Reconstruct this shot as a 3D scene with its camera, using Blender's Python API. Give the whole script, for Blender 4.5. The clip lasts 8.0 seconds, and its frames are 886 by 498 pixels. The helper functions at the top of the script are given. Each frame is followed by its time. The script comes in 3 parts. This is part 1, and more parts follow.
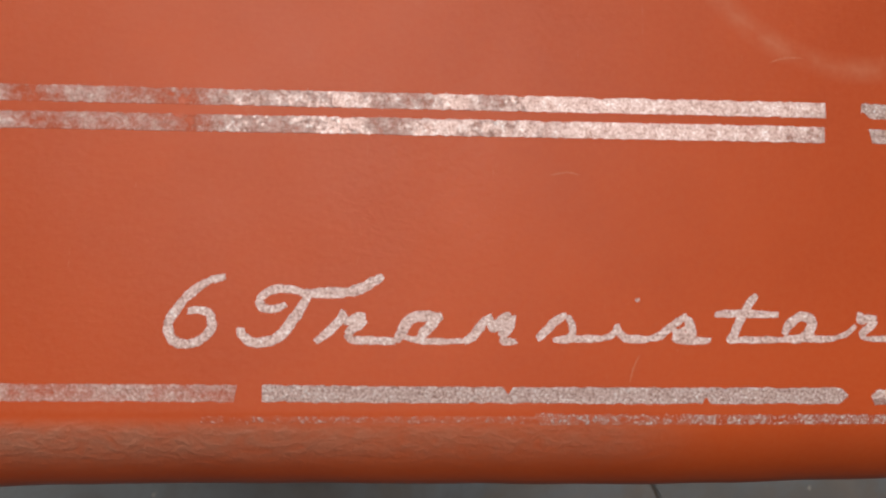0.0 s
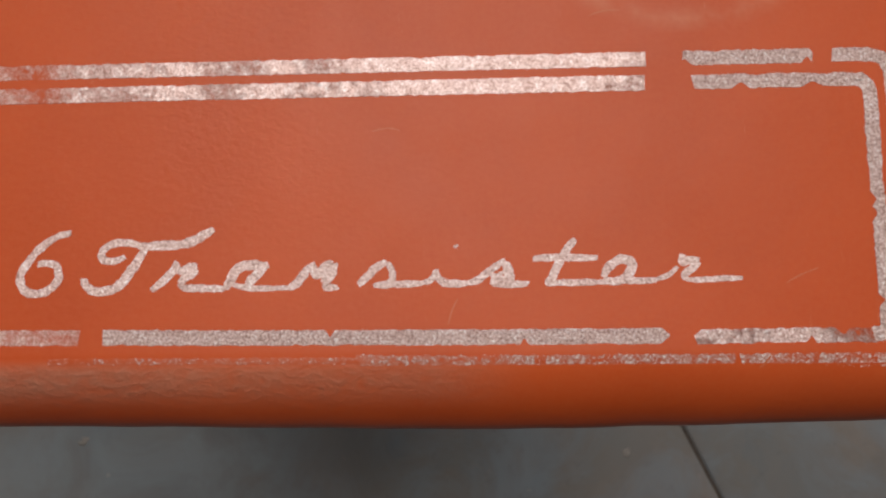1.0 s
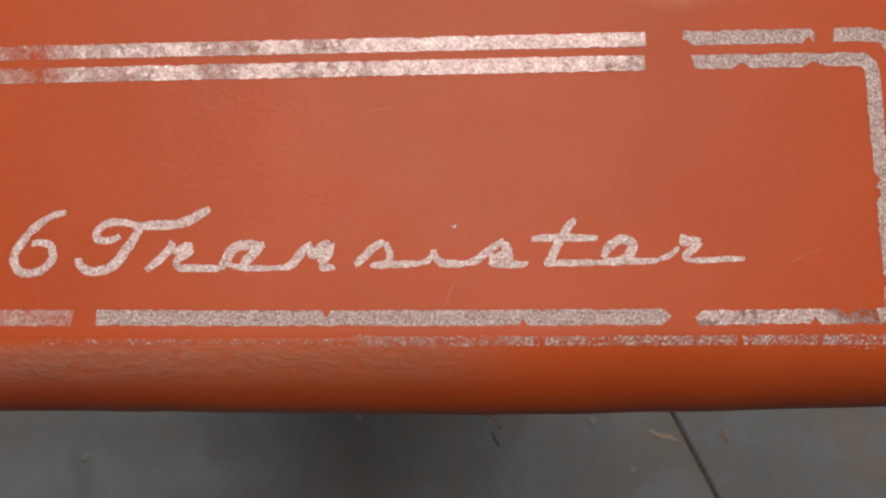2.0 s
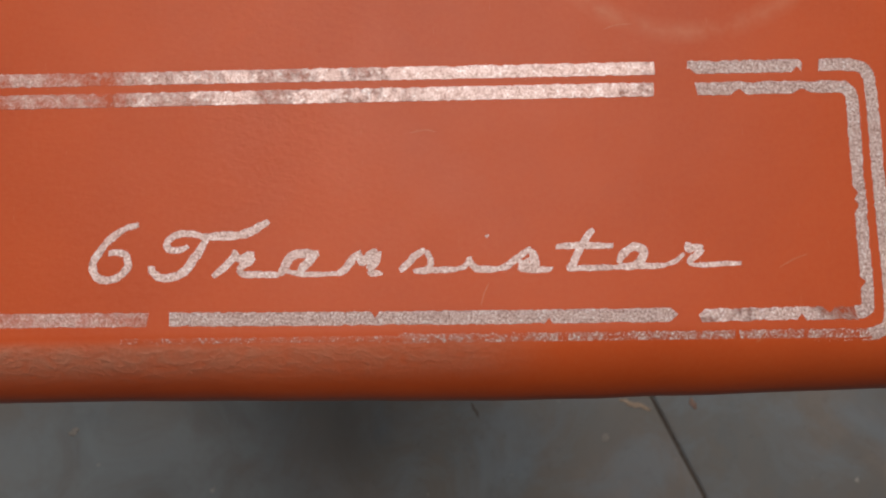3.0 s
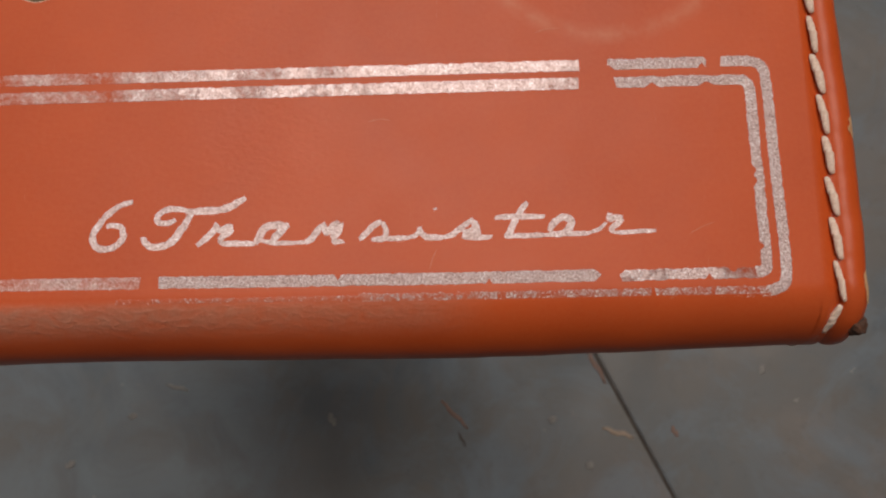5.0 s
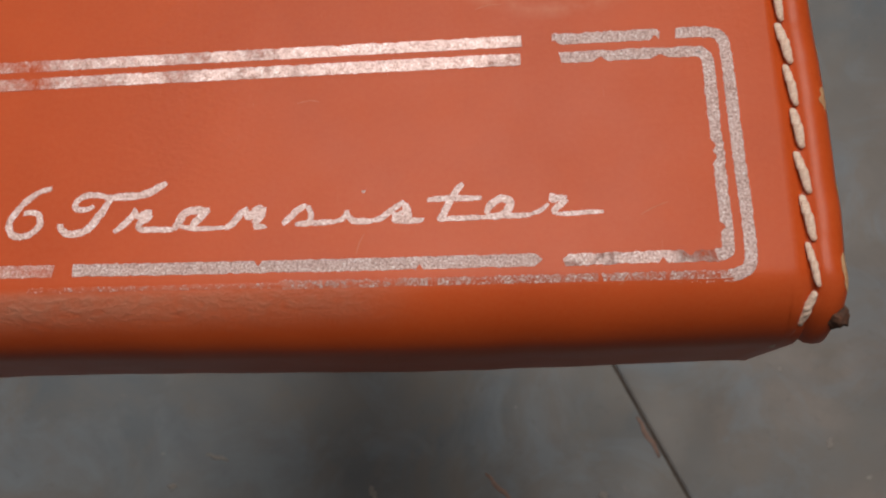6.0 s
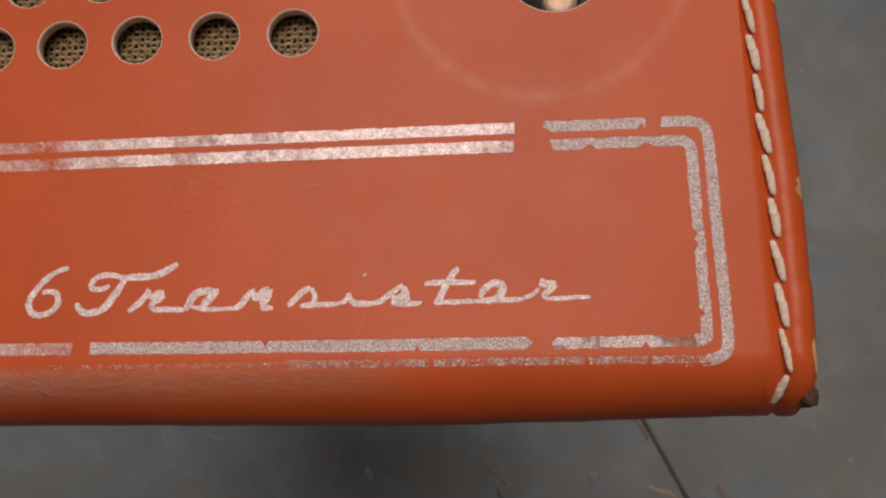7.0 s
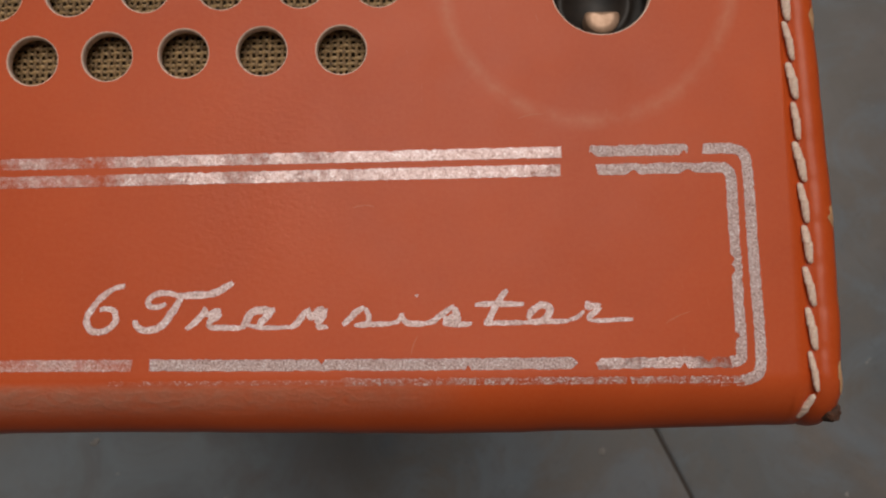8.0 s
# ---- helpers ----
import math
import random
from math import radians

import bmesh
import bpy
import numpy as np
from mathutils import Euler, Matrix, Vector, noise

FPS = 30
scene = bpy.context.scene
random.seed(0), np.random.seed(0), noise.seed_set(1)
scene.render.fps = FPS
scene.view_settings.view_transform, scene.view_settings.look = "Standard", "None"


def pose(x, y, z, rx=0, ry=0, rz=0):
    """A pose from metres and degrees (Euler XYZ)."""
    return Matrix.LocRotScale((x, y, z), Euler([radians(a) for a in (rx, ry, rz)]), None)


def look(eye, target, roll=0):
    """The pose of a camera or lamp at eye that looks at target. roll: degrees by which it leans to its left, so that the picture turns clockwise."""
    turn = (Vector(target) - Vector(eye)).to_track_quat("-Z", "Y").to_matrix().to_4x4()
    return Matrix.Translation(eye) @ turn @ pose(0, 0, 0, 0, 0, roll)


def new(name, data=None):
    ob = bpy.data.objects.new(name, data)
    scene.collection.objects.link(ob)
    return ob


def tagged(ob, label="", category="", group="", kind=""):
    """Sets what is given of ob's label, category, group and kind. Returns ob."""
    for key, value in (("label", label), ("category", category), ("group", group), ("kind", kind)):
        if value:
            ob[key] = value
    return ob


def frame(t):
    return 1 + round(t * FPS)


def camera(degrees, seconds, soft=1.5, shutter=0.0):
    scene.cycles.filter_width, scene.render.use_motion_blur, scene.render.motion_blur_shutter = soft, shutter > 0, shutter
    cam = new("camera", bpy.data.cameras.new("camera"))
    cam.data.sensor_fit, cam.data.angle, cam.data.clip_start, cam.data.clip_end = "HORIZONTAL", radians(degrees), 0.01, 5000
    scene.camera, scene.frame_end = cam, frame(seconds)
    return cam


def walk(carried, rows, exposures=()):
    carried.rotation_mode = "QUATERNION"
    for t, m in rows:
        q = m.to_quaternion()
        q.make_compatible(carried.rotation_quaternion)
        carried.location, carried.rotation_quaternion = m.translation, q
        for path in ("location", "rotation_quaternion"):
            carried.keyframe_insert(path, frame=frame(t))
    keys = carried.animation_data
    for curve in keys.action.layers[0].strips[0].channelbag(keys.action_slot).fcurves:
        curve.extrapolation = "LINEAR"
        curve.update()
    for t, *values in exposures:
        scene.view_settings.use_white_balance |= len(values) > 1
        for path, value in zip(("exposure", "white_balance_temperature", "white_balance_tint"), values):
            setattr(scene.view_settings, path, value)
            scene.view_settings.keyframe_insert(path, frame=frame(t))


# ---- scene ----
cam = camera(50.00, 8.0, soft=2.2)
cam.data.dof.use_dof, cam.data.dof.focus_distance, cam.data.dof.aperture_fstop = True, 0.106, 85.0
# Case coordinates: millimetres, x along the lettering, y up the panel, z out of the leather; origin at the last speaker hole.
LIFT = 313.0   # height of the front leather over the floor
ROWS = [
    (0.0, -17.28, -34.50, 81.35, 5.04, -6.59, 0.49),
    (0.5, 3.67, -27.35, 86.64, 3.12, -1.53, 1.66),
    (1.0, 9.10, -41.94, 87.02, 6.75, 0.66, -0.35),
    (1.2, 10.55, -41.44, 88.40, 6.43, 0.80, -0.53),
    (2.3, 8.56, -46.90, 84.80, 8.68, 1.01, -0.09),
    (2.5, 7.10, -41.41, 92.08, 5.30, 0.04, -0.48),
    (3.0, 2.65, -43.44, 97.07, 6.33, -1.18, -0.76),
    (3.5, 3.35, -38.38, 100.28, 4.35, -1.64, -0.87),
    (4.0, -0.69, -31.03, 105.33, 2.19, -2.82, -0.71),
    (4.5, 4.12, -50.95, 116.27, 9.41, -2.05, -2.02),
    (5.0, 7.43, -55.17, 110.50, 9.75, -1.20, -1.33),
    (5.2, 11.08, -57.27, 106.82, 9.55, -0.20, -1.32),
    (6.3, 25.77, -66.77, 98.73, 16.78, 4.16, -0.11),
    (6.5, 21.47, -57.87, 103.77, 13.67, 3.09, 0.03),
    (7.0, 24.76, -52.91, 108.90, 12.59, 3.35, -0.49),
    (7.5, 20.79, -50.28, 110.95, 10.59, 2.34, -1.17),
    (8.0, 13.39, -39.31, 115.65, 6.70, 0.45, -0.48),
]
walk(cam, [(t, pose(x / 1000, y / 1000, (z + LIFT) / 1000, rx, ry, rz)) for t, x, y, z, rx, ry, rz in ROWS],
     [(0.0, 0.08), (0.5, -0.04), (1.0, 0.02), (3.0, -0.01), (4.0, -0.14), (5.2, 0.02), (6.5, 0.14), (7.0, -0.06), (7.5, -0.15), (8.0, -0.23)])

# ---- light: soft daylight from a bright hazy sky ----
SUN_EL, SUN_AZ = 72.0, -1.0   # degrees; azimuth from +y towards +x
world = bpy.data.worlds.new("sky")
scene.world = world
world.use_nodes = True
wn = world.node_tree.nodes
sky = wn.new("ShaderNodeTexSky")
sky.sky_type, sky.sun_disc = "NISHITA", False
sky.sun_elevation, sky.sun_rotation = radians(SUN_EL), radians(SUN_AZ)
sky.dust_density, sky.air_density, sky.ozone_density = 8.0, 0.6, 0.3
world.node_tree.links.new(sky.outputs[0], wn["Background"].inputs[0])
wn["Background"].inputs[1].default_value = 0.027
sun = new("sun", bpy.data.lights.new("sun", "SUN"))
sun.data.energy, sun.data.angle, sun.data.color = 2.0, radians(36), (1.0, 0.95, 0.88)
sd = Vector((math.sin(radians(SUN_AZ)) * math.cos(radians(SUN_EL)), math.cos(radians(SUN_AZ)) * math.cos(radians(SUN_EL)), math.sin(radians(SUN_EL))))
sun.matrix_world = look(sd * 3, (0, 0, 0))


# ---- materials ----
def material(name, rough=0.5, metal=0.0, color=(0.5, 0.5, 0.5), spec=0.5):
    m = bpy.data.materials.new(name)
    m.use_nodes = True
    b = m.node_tree.nodes["Principled BSDF"]
    b.inputs["Base Color"].default_value = (*color, 1)
    b.inputs["Roughness"].default_value = rough
    b.inputs["Metallic"].default_value = metal
    b.inputs["Specular IOR Level"].default_value = spec
    return m, m.node_tree.nodes, m.node_tree.links, b


def coords(nodes, links, stretch=(1, 1, 1)):
    """Object coordinates in millimetres."""
    tc, mp = nodes.new("ShaderNodeTexCoord"), nodes.new("ShaderNodeMapping")
    mp.inputs["Scale"].default_value = [1000 * s for s in stretch]
    links.new(tc.outputs["Object"], mp.inputs["Vector"])
    return mp.outputs[0]


def noise_tex(nodes, links, vec, scale, detail=4, rough=0.6, distort=0.0):
    n = nodes.new("ShaderNodeTexNoise")
    n.inputs["Scale"].default_value, n.inputs["Detail"].default_value = scale, detail
    n.inputs["Roughness"].default_value, n.inputs["Distortion"].default_value = rough, distort
    links.new(vec, n.inputs["Vector"])
    return n.outputs["Fac"]


def ramp(nodes, links, fac, stops):
    r = nodes.new("ShaderNodeValToRGB")
    e = r.color_ramp.elements
    while len(e) < len(stops):
        e.new(0.5)
    for el, (p, c) in zip(e, stops):
        el.position, el.color = p, (*c, 1) if len(c) == 3 else c
    links.new(fac, r.inputs[0])
    return r.outputs[0]


def grey(p, v):
    return (p, (v, v, v))


def mix(nodes, links, fac, a, b, blend="MIX"):
    m = nodes.new("ShaderNodeMix")
    m.data_type, m.blend_type = "RGBA", blend
    for sock, val in ((m.inputs[0], fac), (m.inputs[6], a), (m.inputs[7], b)):
        if isinstance(val, bpy.types.NodeSocket):
            links.new(val, sock)
        elif isinstance(val, tuple):
            sock.default_value = (*val, 1)
        else:
            sock.default_value = val
    return m.outputs[2]


def calc(nodes, links, op, a, b=0.0, c=0.0):
    m = nodes.new("ShaderNodeMath")
    m.operation = op
    for sock, val in zip(m.inputs, (a, b, c)):
        if isinstance(val, bpy.types.NodeSocket):
            links.new(val, sock)
        else:
            sock.default_value = val
    return m.outputs[0]


def bump(nodes, links, bsdf, height, strength, dist=0.0002, after=None):
    n = nodes.new("ShaderNodeBump")
    n.inputs["Strength"].default_value, n.inputs["Distance"].default_value = strength, dist
    links.new(height, n.inputs["Height"])
    if after is not None:
        links.new(after, n.inputs["Normal"])
    links.new(n.outputs[0], bsdf.inputs["Normal"])
    return n.outputs[0]


TAN_A, TAN_B, TAN_RUB = (0.575, 0.085, 0.016), (0.485, 0.065, 0.011), (0.575, 0.125, 0.037)


def span(nodes, links, value, lo, hi, a, b, smooth=True):
    r = nodes.new("ShaderNodeMapRange")
    r.interpolation_type = "SMOOTHSTEP" if smooth else "LINEAR"
    for sock, v in zip(r.inputs[1:5], (lo, hi, a, b)):
        sock.default_value = v
    links.new(value, r.inputs[0])
    return r.outputs[0]


def scuff_sheen(n, l, vec):
    """Wrinkled, scuffed leather along the far part of the lower rim; the rim's sheen is painted in with it."""
    sep = n.new("ShaderNodeSeparateXYZ")
    l.new(vec, sep.inputs[0])
    m = calc(n, l, "MULTIPLY", span(n, l, sep.outputs[1], -47.0, -43.9, 0, 1), span(n, l, sep.outputs[1], -42.9, -41.4, 1, 0))
    m = calc(n, l, "MULTIPLY", m, calc(n, l, "MULTIPLY", span(n, l, sep.outputs[0], -45.0, 14.0, 0.85, 0.45, False), span(n, l, sep.outputs[0], 6.0, 18.0, 1, 0.12)))
    dry = noise_tex(n, l, coords(n, l, (0.5, 1, 1)), 0.8, 7, 0.7, 0.8)
    return calc(n, l, "MULTIPLY", m, ramp(n, l, dry, [grey(0.32, 0.5), grey(0.62, 1)]))


def leather_colour(nodes, links, vec):
    big = noise_tex(nodes, links, vec, 0.045, 5, 0.55)
    col = mix(nodes, links, ramp(nodes, links, big, [grey(0.3, 0), grey(0.7, 1)]), TAN_A, TAN_B)
    fine = noise_tex(nodes, links, vec, 1.6, 5, 0.7)
    col = mix(nodes, links, ramp(nodes, links, fine, [grey(0.35, 0), grey(0.8, 0.35)]), col, TAN_RUB)
    # pale colour holds both the scuffing and the sheen of the rolled rim
    return mix(nodes, links, scuff_sheen(nodes, links, vec), col, (0.43, 0.195, 0.130))


def leather(name, ring=False, rough=0.39):
    m, n, l, b = material(name, rough, spec=0.21)
    vec = coords(n, l)
    col = leather_colour(n, l, vec)
    if ring:
        # rubbed circle left by a dial, faint scratches and scuffs
        sep = n.new("ShaderNodeSeparateXYZ")
        l.new(vec, sep.inputs[0])
        dx = calc(n, l, "SUBTRACT", sep.outputs[0], 31.0)
        dy = calc(n, l, "SUBTRACT", sep.outputs[1], 8.3)
        d = calc(n, l, "SQRT", calc(n, l, "ADD", calc(n, l, "MULTIPLY", dx, dx), calc(n, l, "MULTIPLY", dy, dy)))
        band = calc(n, l, "ABSOLUTE", calc(n, l, "SUBTRACT", d, 18.1))
        mask = ramp(n, l, calc(n, l, "DIVIDE", band, 3.0), [grey(0.0, 0.44), grey(0.5, 0.0)])
        mask = calc(n, l, "MULTIPLY", mask, ramp(n, l, noise_tex(n, l, vec, 0.25, 3), [grey(0.35, 0.1), grey(0.65, 1)]))
        col = mix(n, l, mask, col, (0.62, 0.24, 0.14))
        scr = noise_tex(n, l, coords(n, l, (1.9, 0.28, 1)), 0.34, 6, 0.75, 1.2)
        col = mix(n, l, ramp(n, l, scr, [grey(0.66, 0), grey(0.74, 0.35)]), col, (0.66, 0.30, 0.19))
    l.new(col, b.inputs["Base Color"])
    peb = n.new("ShaderNodeTexVoronoi")
    peb.inputs["Scale"].default_value = 1.5
    l.new(vec, peb.inputs["Vector"])
    grain = noise_tex(n, l, vec, 1.1, 4, 0.65, 0.6)
    creases = noise_tex(n, l, coords(n, l, (1, 2.2, 1)), 0.42, 5, 0.7, 1.5)
    h = calc(n, l, "ADD", calc(n, l, "MULTIPLY", peb.outputs["Distance"], 0.35), calc(n, l, "ADD", grain, creases))
    if ring:
        h = calc(n, l, "MULTIPLY", h, calc(n, l, "MULTIPLY_ADD", scuff_sheen(n, l, vec), 5.0, 1.0))
    nrm = bump(n, l, b, h, 0.085, 0.00022)
    if ring:
        # fine wrinkles in the dry rim and in a few tired places of the flat
        wr = noise_tex(n, l, coords(n, l, (1.0, 1.3, 1.15)), 1.25, 3, 0.5, 0.6)
        tired = ramp(n, l, noise_tex(n, l, vec, 0.055, 3, 0.5), [grey(0.53, 0.0), grey(0.68, 0.09)])
        amount = calc(n, l, "MAXIMUM", scuff_sheen(n, l, vec), tired)
        place = calc(n, l, "MULTIPLY", span(n, l, sep.outputs[0], -24.0, -14.0, 0, 1), span(n, l, sep.outputs[0], -7.0, 6.0, 1, 0))
        place = calc(n, l, "MULTIPLY", place, span(n, l, sep.outputs[1], -36.0, -20.0, 0, 0.13))
        amount = calc(n, l, "MAXIMUM", amount, place)
        bump(n, l, b, calc(n, l, "MULTIPLY", wr, amount), 0.5, 0.0006, nrm)
    rr = ramp(n, l, noise_tex(n, l, vec, 0.12, 5, 0.6), [grey(0.3, rough - 0.02), grey(0.75, rough + 0.05)])
    l.new(rr, b.inputs["Roughness"])
    return m


def foil(name, lo, hi, fade=0.0, grainy=False, crinkle=0.5, speckle=0.75, ends=(-34.0, 2.0)):
    """Silvery stamped foil; where it has rubbed off the leather shows again.
    fade: how much more is lost from one of its ends to the other; grainy: left only as specks on a pale smudge;
    crinkle: depth of its relief; speckle: share of fine glitter against broad tone."""
    m, n, l, b = material(name, 0.40, 0.5, spec=0.35)
    vec = coords(n, l)
    sep = n.new("ShaderNodeSeparateXYZ")
    l.new(vec, sep.inputs[0])
    fine = noise_tex(n, l, vec, 3.4, 4, 0.62, 0.5)
    specks = noise_tex(n, l, vec, 3.9, 4, 0.68, 0.3)
    mid = noise_tex(n, l, vec, 0.9, 4, 0.6, 0.4)
    light = calc(n, l, "ADD", calc(n, l, "MULTIPLY", specks, speckle), calc(n, l, "MULTIPLY_ADD", mid, 0.6 * (1 - speckle), 0.2 * (1 - speckle)))
    # glints and dark crevices of the crinkled foil are painted into its colour
    tone = ramp(n, l, light, [(0.39, (0.40, 0.225, 0.19)), (0.47, (0.64, 0.445, 0.41)), (0.54, (0.82, 0.64, 0.62)), (0.61, (1.0, 0.95, 0.96))])
    wear = noise_tex(n, l, vec, 1.5, 8, 0.8, 0.3)
    broad = noise_tex(n, l, vec, 0.16, 4, 0.55)
    keep = calc(n, l, "ADD", calc(n, l, "MULTIPLY", wear, 0.5), calc(n, l, "MULTIPLY", broad, 0.5))
    if grainy:
        keep = calc(n, l, "ADD", calc(n, l, "MULTIPLY", specks, 0.62), calc(n, l, "MULTIPLY", mid, 0.38))
    if fade:
        keep = calc(n, l, "ADD", keep, span(n, l, sep.outputs[0], *ends, -fade, 0.0, False))
    fac = ramp(n, l, keep, [grey(lo, 0.0), grey(0.5 * (lo + hi), 0.55), grey(hi, 1.0)])
    under = leather_colour(n, l, vec)
    if grainy:
        smudge = span(n, l, mid, 0.36, 0.60, 0.0, 0.62)
        smudge = calc(n, l, "MULTIPLY", smudge, span(n, l, sep.outputs[0], -30.0, 8.0, 0.15, 1.0, False))
        under = mix(n, l, smudge, under, (0.56, 0.26, 0.20))
    l.new(mix(n, l, fac, under, tone), b.inputs["Base Color"])
    l.new(calc(n, l, "MULTIPLY", fac, 0.2 if grainy else 0.5), b.inputs["Metallic"])
    l.new(ramp(n, l, fine, [grey(0.3, 0.46), grey(0.7, 0.30)]), b.inputs["Roughness"])
    relief = calc(n, l, "ADD", calc(n, l, "MULTIPLY", specks, 0.5), fine)
    bump(n, l, b, calc(n, l, "MULTIPLY", relief, fac), crinkle, 0.00024)
    return m


def plain(name, a, c, scale, rough=0.6, metal=0.0, bumps=0.3, dist=0.0001, stretch=(1, 1, 1)):
    m, n, l, b = material(name, rough, metal)
    vec = coords(n, l, stretch)
    f = noise_tex(n, l, vec, scale, 5, 0.65)
    l.new(ramp(n, l, f, [(0.3, a), (0.7, c)]), b.inputs["Base Color"])
    bump(n, l, b, f, bumps, dist)
    return m


def painted_floor(name):
    """Old grey floor paint with stains, scuff marks, small chips and a bluer patch, lightened against the case's
    shadow.
    """
    m, n, l, b = material(name, 0.5)
    vec = coords(n, l)
    col = ramp(n, l, noise_tex(n, l, vec, 0.010, 6, 0.62, 0.5), [(0.34, (0.058, 0.072, 0.088)), (0.46, (0.083, 0.083, 0.085)), (0.56, (0.094, 0.084, 0.079)), (0.68, (0.128, 0.106, 0.095))])
    dirt = ramp(n, l, noise_tex(n, l, vec, 0.026, 7, 0.7, 0.8), [grey(0.50, 0), grey(0.66, 0.75)])
    col = mix(n, l, dirt, col, (0.092, 0.078, 0.067))
    rub = ramp(n, l, noise_tex(n, l, coords(n, l, (1, 0.4, 1)), 0.07, 6, 0.75, 1.4), [grey(0.66, 0), grey(0.76, 0.55)])
    col = mix(n, l, rub, col, (0.26, 0.16, 0.125))
    blue = ramp(n, l, noise_tex(n, l, vec, 0.022, 6, 0.68, 1.0), [grey(0.48, 0), grey(0.66, 0.6)])
    col = mix(n, l, blue, col, (0.105, 0.130, 0.158))
    pits = ramp(n, l, noise_tex(n, l, vec, 0.20, 5, 0.7, 0.6), [grey(0.58, 0), grey(0.72, 0.35)])
    col = mix(n, l, pits, col, (0.045, 0.042, 0.042))
    sep = n.new("ShaderNodeSeparateXYZ")
    l.new(vec, sep.inputs[0])
    # bluish area of the floor; its colour is also lightened to offset shade
    bluer_patch = calc(n, l, "MULTIPLY", span(n, l, sep.outputs[0], 140.0, 190.0, 1, 0), span(n, l, sep.outputs[0], -60.0, 0.0, 0, 1))
    bluer_patch = calc(n, l, "MULTIPLY", bluer_patch, calc(n, l, "MULTIPLY", span(n, l, sep.outputs[1], -260.0, -160.0, 0, 1), span(n, l, sep.outputs[1], 60.0, 160.0, 1, 0)))
    bluer_patch = calc(n, l, "MULTIPLY", bluer_patch, ramp(n, l, noise_tex(n, l, vec, 0.03, 5, 0.65, 0.8), [grey(0.36, 0.25), grey(0.6, 0.85)]))
    col = mix(n, l, bluer_patch, col, (0.128, 0.150, 0.168))
    chip = ramp(n, l, noise_tex(n, l, vec, 0.13, 3, 0.5), [grey(0.725, 0), grey(0.77, 0.7)])
    col = mix(n, l, chip, col, (0.30, 0.27, 0.25))
    l.new(col, b.inputs["Base Color"])
    l.new(ramp(n, l, noise_tex(n, l, vec, 0.022, 5), [grey(0.3, 0.42), grey(0.7, 0.62)]), b.inputs["Roughness"])
    bump(n, l, b, noise_tex(n, l, vec, 0.15, 6, 0.65), 0.25, 0.0004)
    return m


LEATHER = leather("tan_leather", ring=True)
LEATHER_EDGE = leather("seam_leather", rough=0.34)
RAW = plain("raw_leather_edge", (0.72, 0.46, 0.34), (0.92, 0.76, 0.65), 1.4, 0.7)
RUBBED = plain("worn_bare_leather", (0.42, 0.20, 0.09), (0.66, 0.40, 0.22), 1.1, 0.75)
THREAD = plain("waxed_thread", (0.66, 0.42, 0.31), (0.95, 0.78, 0.66), 2.2, 0.6, 0, 0.5, 0.0003, (1, 2.4, 1))
FOIL = foil("silver_foil", 0.31, 0.37, crinkle=0.85)
FOIL_SCRIPT = foil("script_silver_foil", 0.31, 0.37, crinkle=0.6, speckle=0.62)
FOIL_TOP = foil("faded_silver_foil", 0.25, 0.44, 0.17, crinkle=0.45, speckle=0.5)
FOIL_WORN = foil("worn_silver_foil", 0.42, 0.64, crinkle=0.5, speckle=0.6)
FOIL_END = foil("thinning_silver_foil", 0.33, 0.45, 0.10, crinkle=0.65, ends=(47.0, 34.0))
FOIL_RUBBED = foil("rubbed_silver_foil", 0.475, 0.60, 0.07, True, 0.6, 0.85, (-4.0, 22.0))
CLOTH = plain("woven_cloth", (0.13, 0.075, 0.026), (0.50, 0.33, 0.16), 1.3, 0.5, 0, 0.5, 0.0002)
CLOTH_DARK = plain("dark_cloth", (0.075, 0.04, 0.014), (0.34, 0.21, 0.095), 1.3, 0.55, 0, 0.5, 0.0002)
SCRATCH = plain("scratched_leather", (0.50, 0.10, 0.03), (0.58, 0.16, 0.075), 1.5, 0.6)
DARK = plain("dark_inside", (0.012, 0.009, 0.007), (0.03, 0.022, 0.016), 0.5, 0.55)
BRASS = plain("aged_brass", (0.42, 0.25, 0.16), (0.60, 0.40, 0.28), 0.8, 0.5, 0.4, 0.15)
CUP = plain("blackened_metal", (0.006, 0.004, 0.003), (0.03, 0.02, 0.014), 0.35, 0.6, 0.0)
STUD = plain("dark_stud", (0.015, 0.012, 0.012), (0.04, 0.03, 0.03), 1.0, 0.5, 0.3)
FRAY = plain("frayed_leather", (0.035, 0.018, 0.012), (0.12, 0.045, 0.022), 0.9, 0.8, 0, 0.6, 0.0004)
PAINT = painted_floor("grey_floor_paint")
WOOD = plain("bare_wood", (0.20, 0.115, 0.06), (0.34, 0.21, 0.12), 0.08, 0.65, 0, 0.3, 0.0004, (1, 0.12, 1))
SOIL = plain("earth", (0.03, 0.026, 0.02), (0.07, 0.06, 0.045), 0.01, 0.9)
WALL = plain("dull_plaster", (0.10, 0.085, 0.07), (0.15, 0.13, 0.11), 0.01, 0.85)
STRAW = plain("dry_straw", (0.20, 0.14, 0.10), (0.32, 0.24, 0.18), 0.6, 0.7)
FLECK = plain("pale_fleck", (0.14, 0.125, 0.118), (0.22, 0.20, 0.185), 0.6, 0.7)
JOINT = plain("joint_dirt", (0.030, 0.022, 0.017), (0.085, 0.066, 0.053), 0.12, 0.85, 0, 0.6, 0.0006)
RUST = plain("red_fleck", (0.13, 0.075, 0.058), (0.19, 0.11, 0.085), 0.6, 0.7)


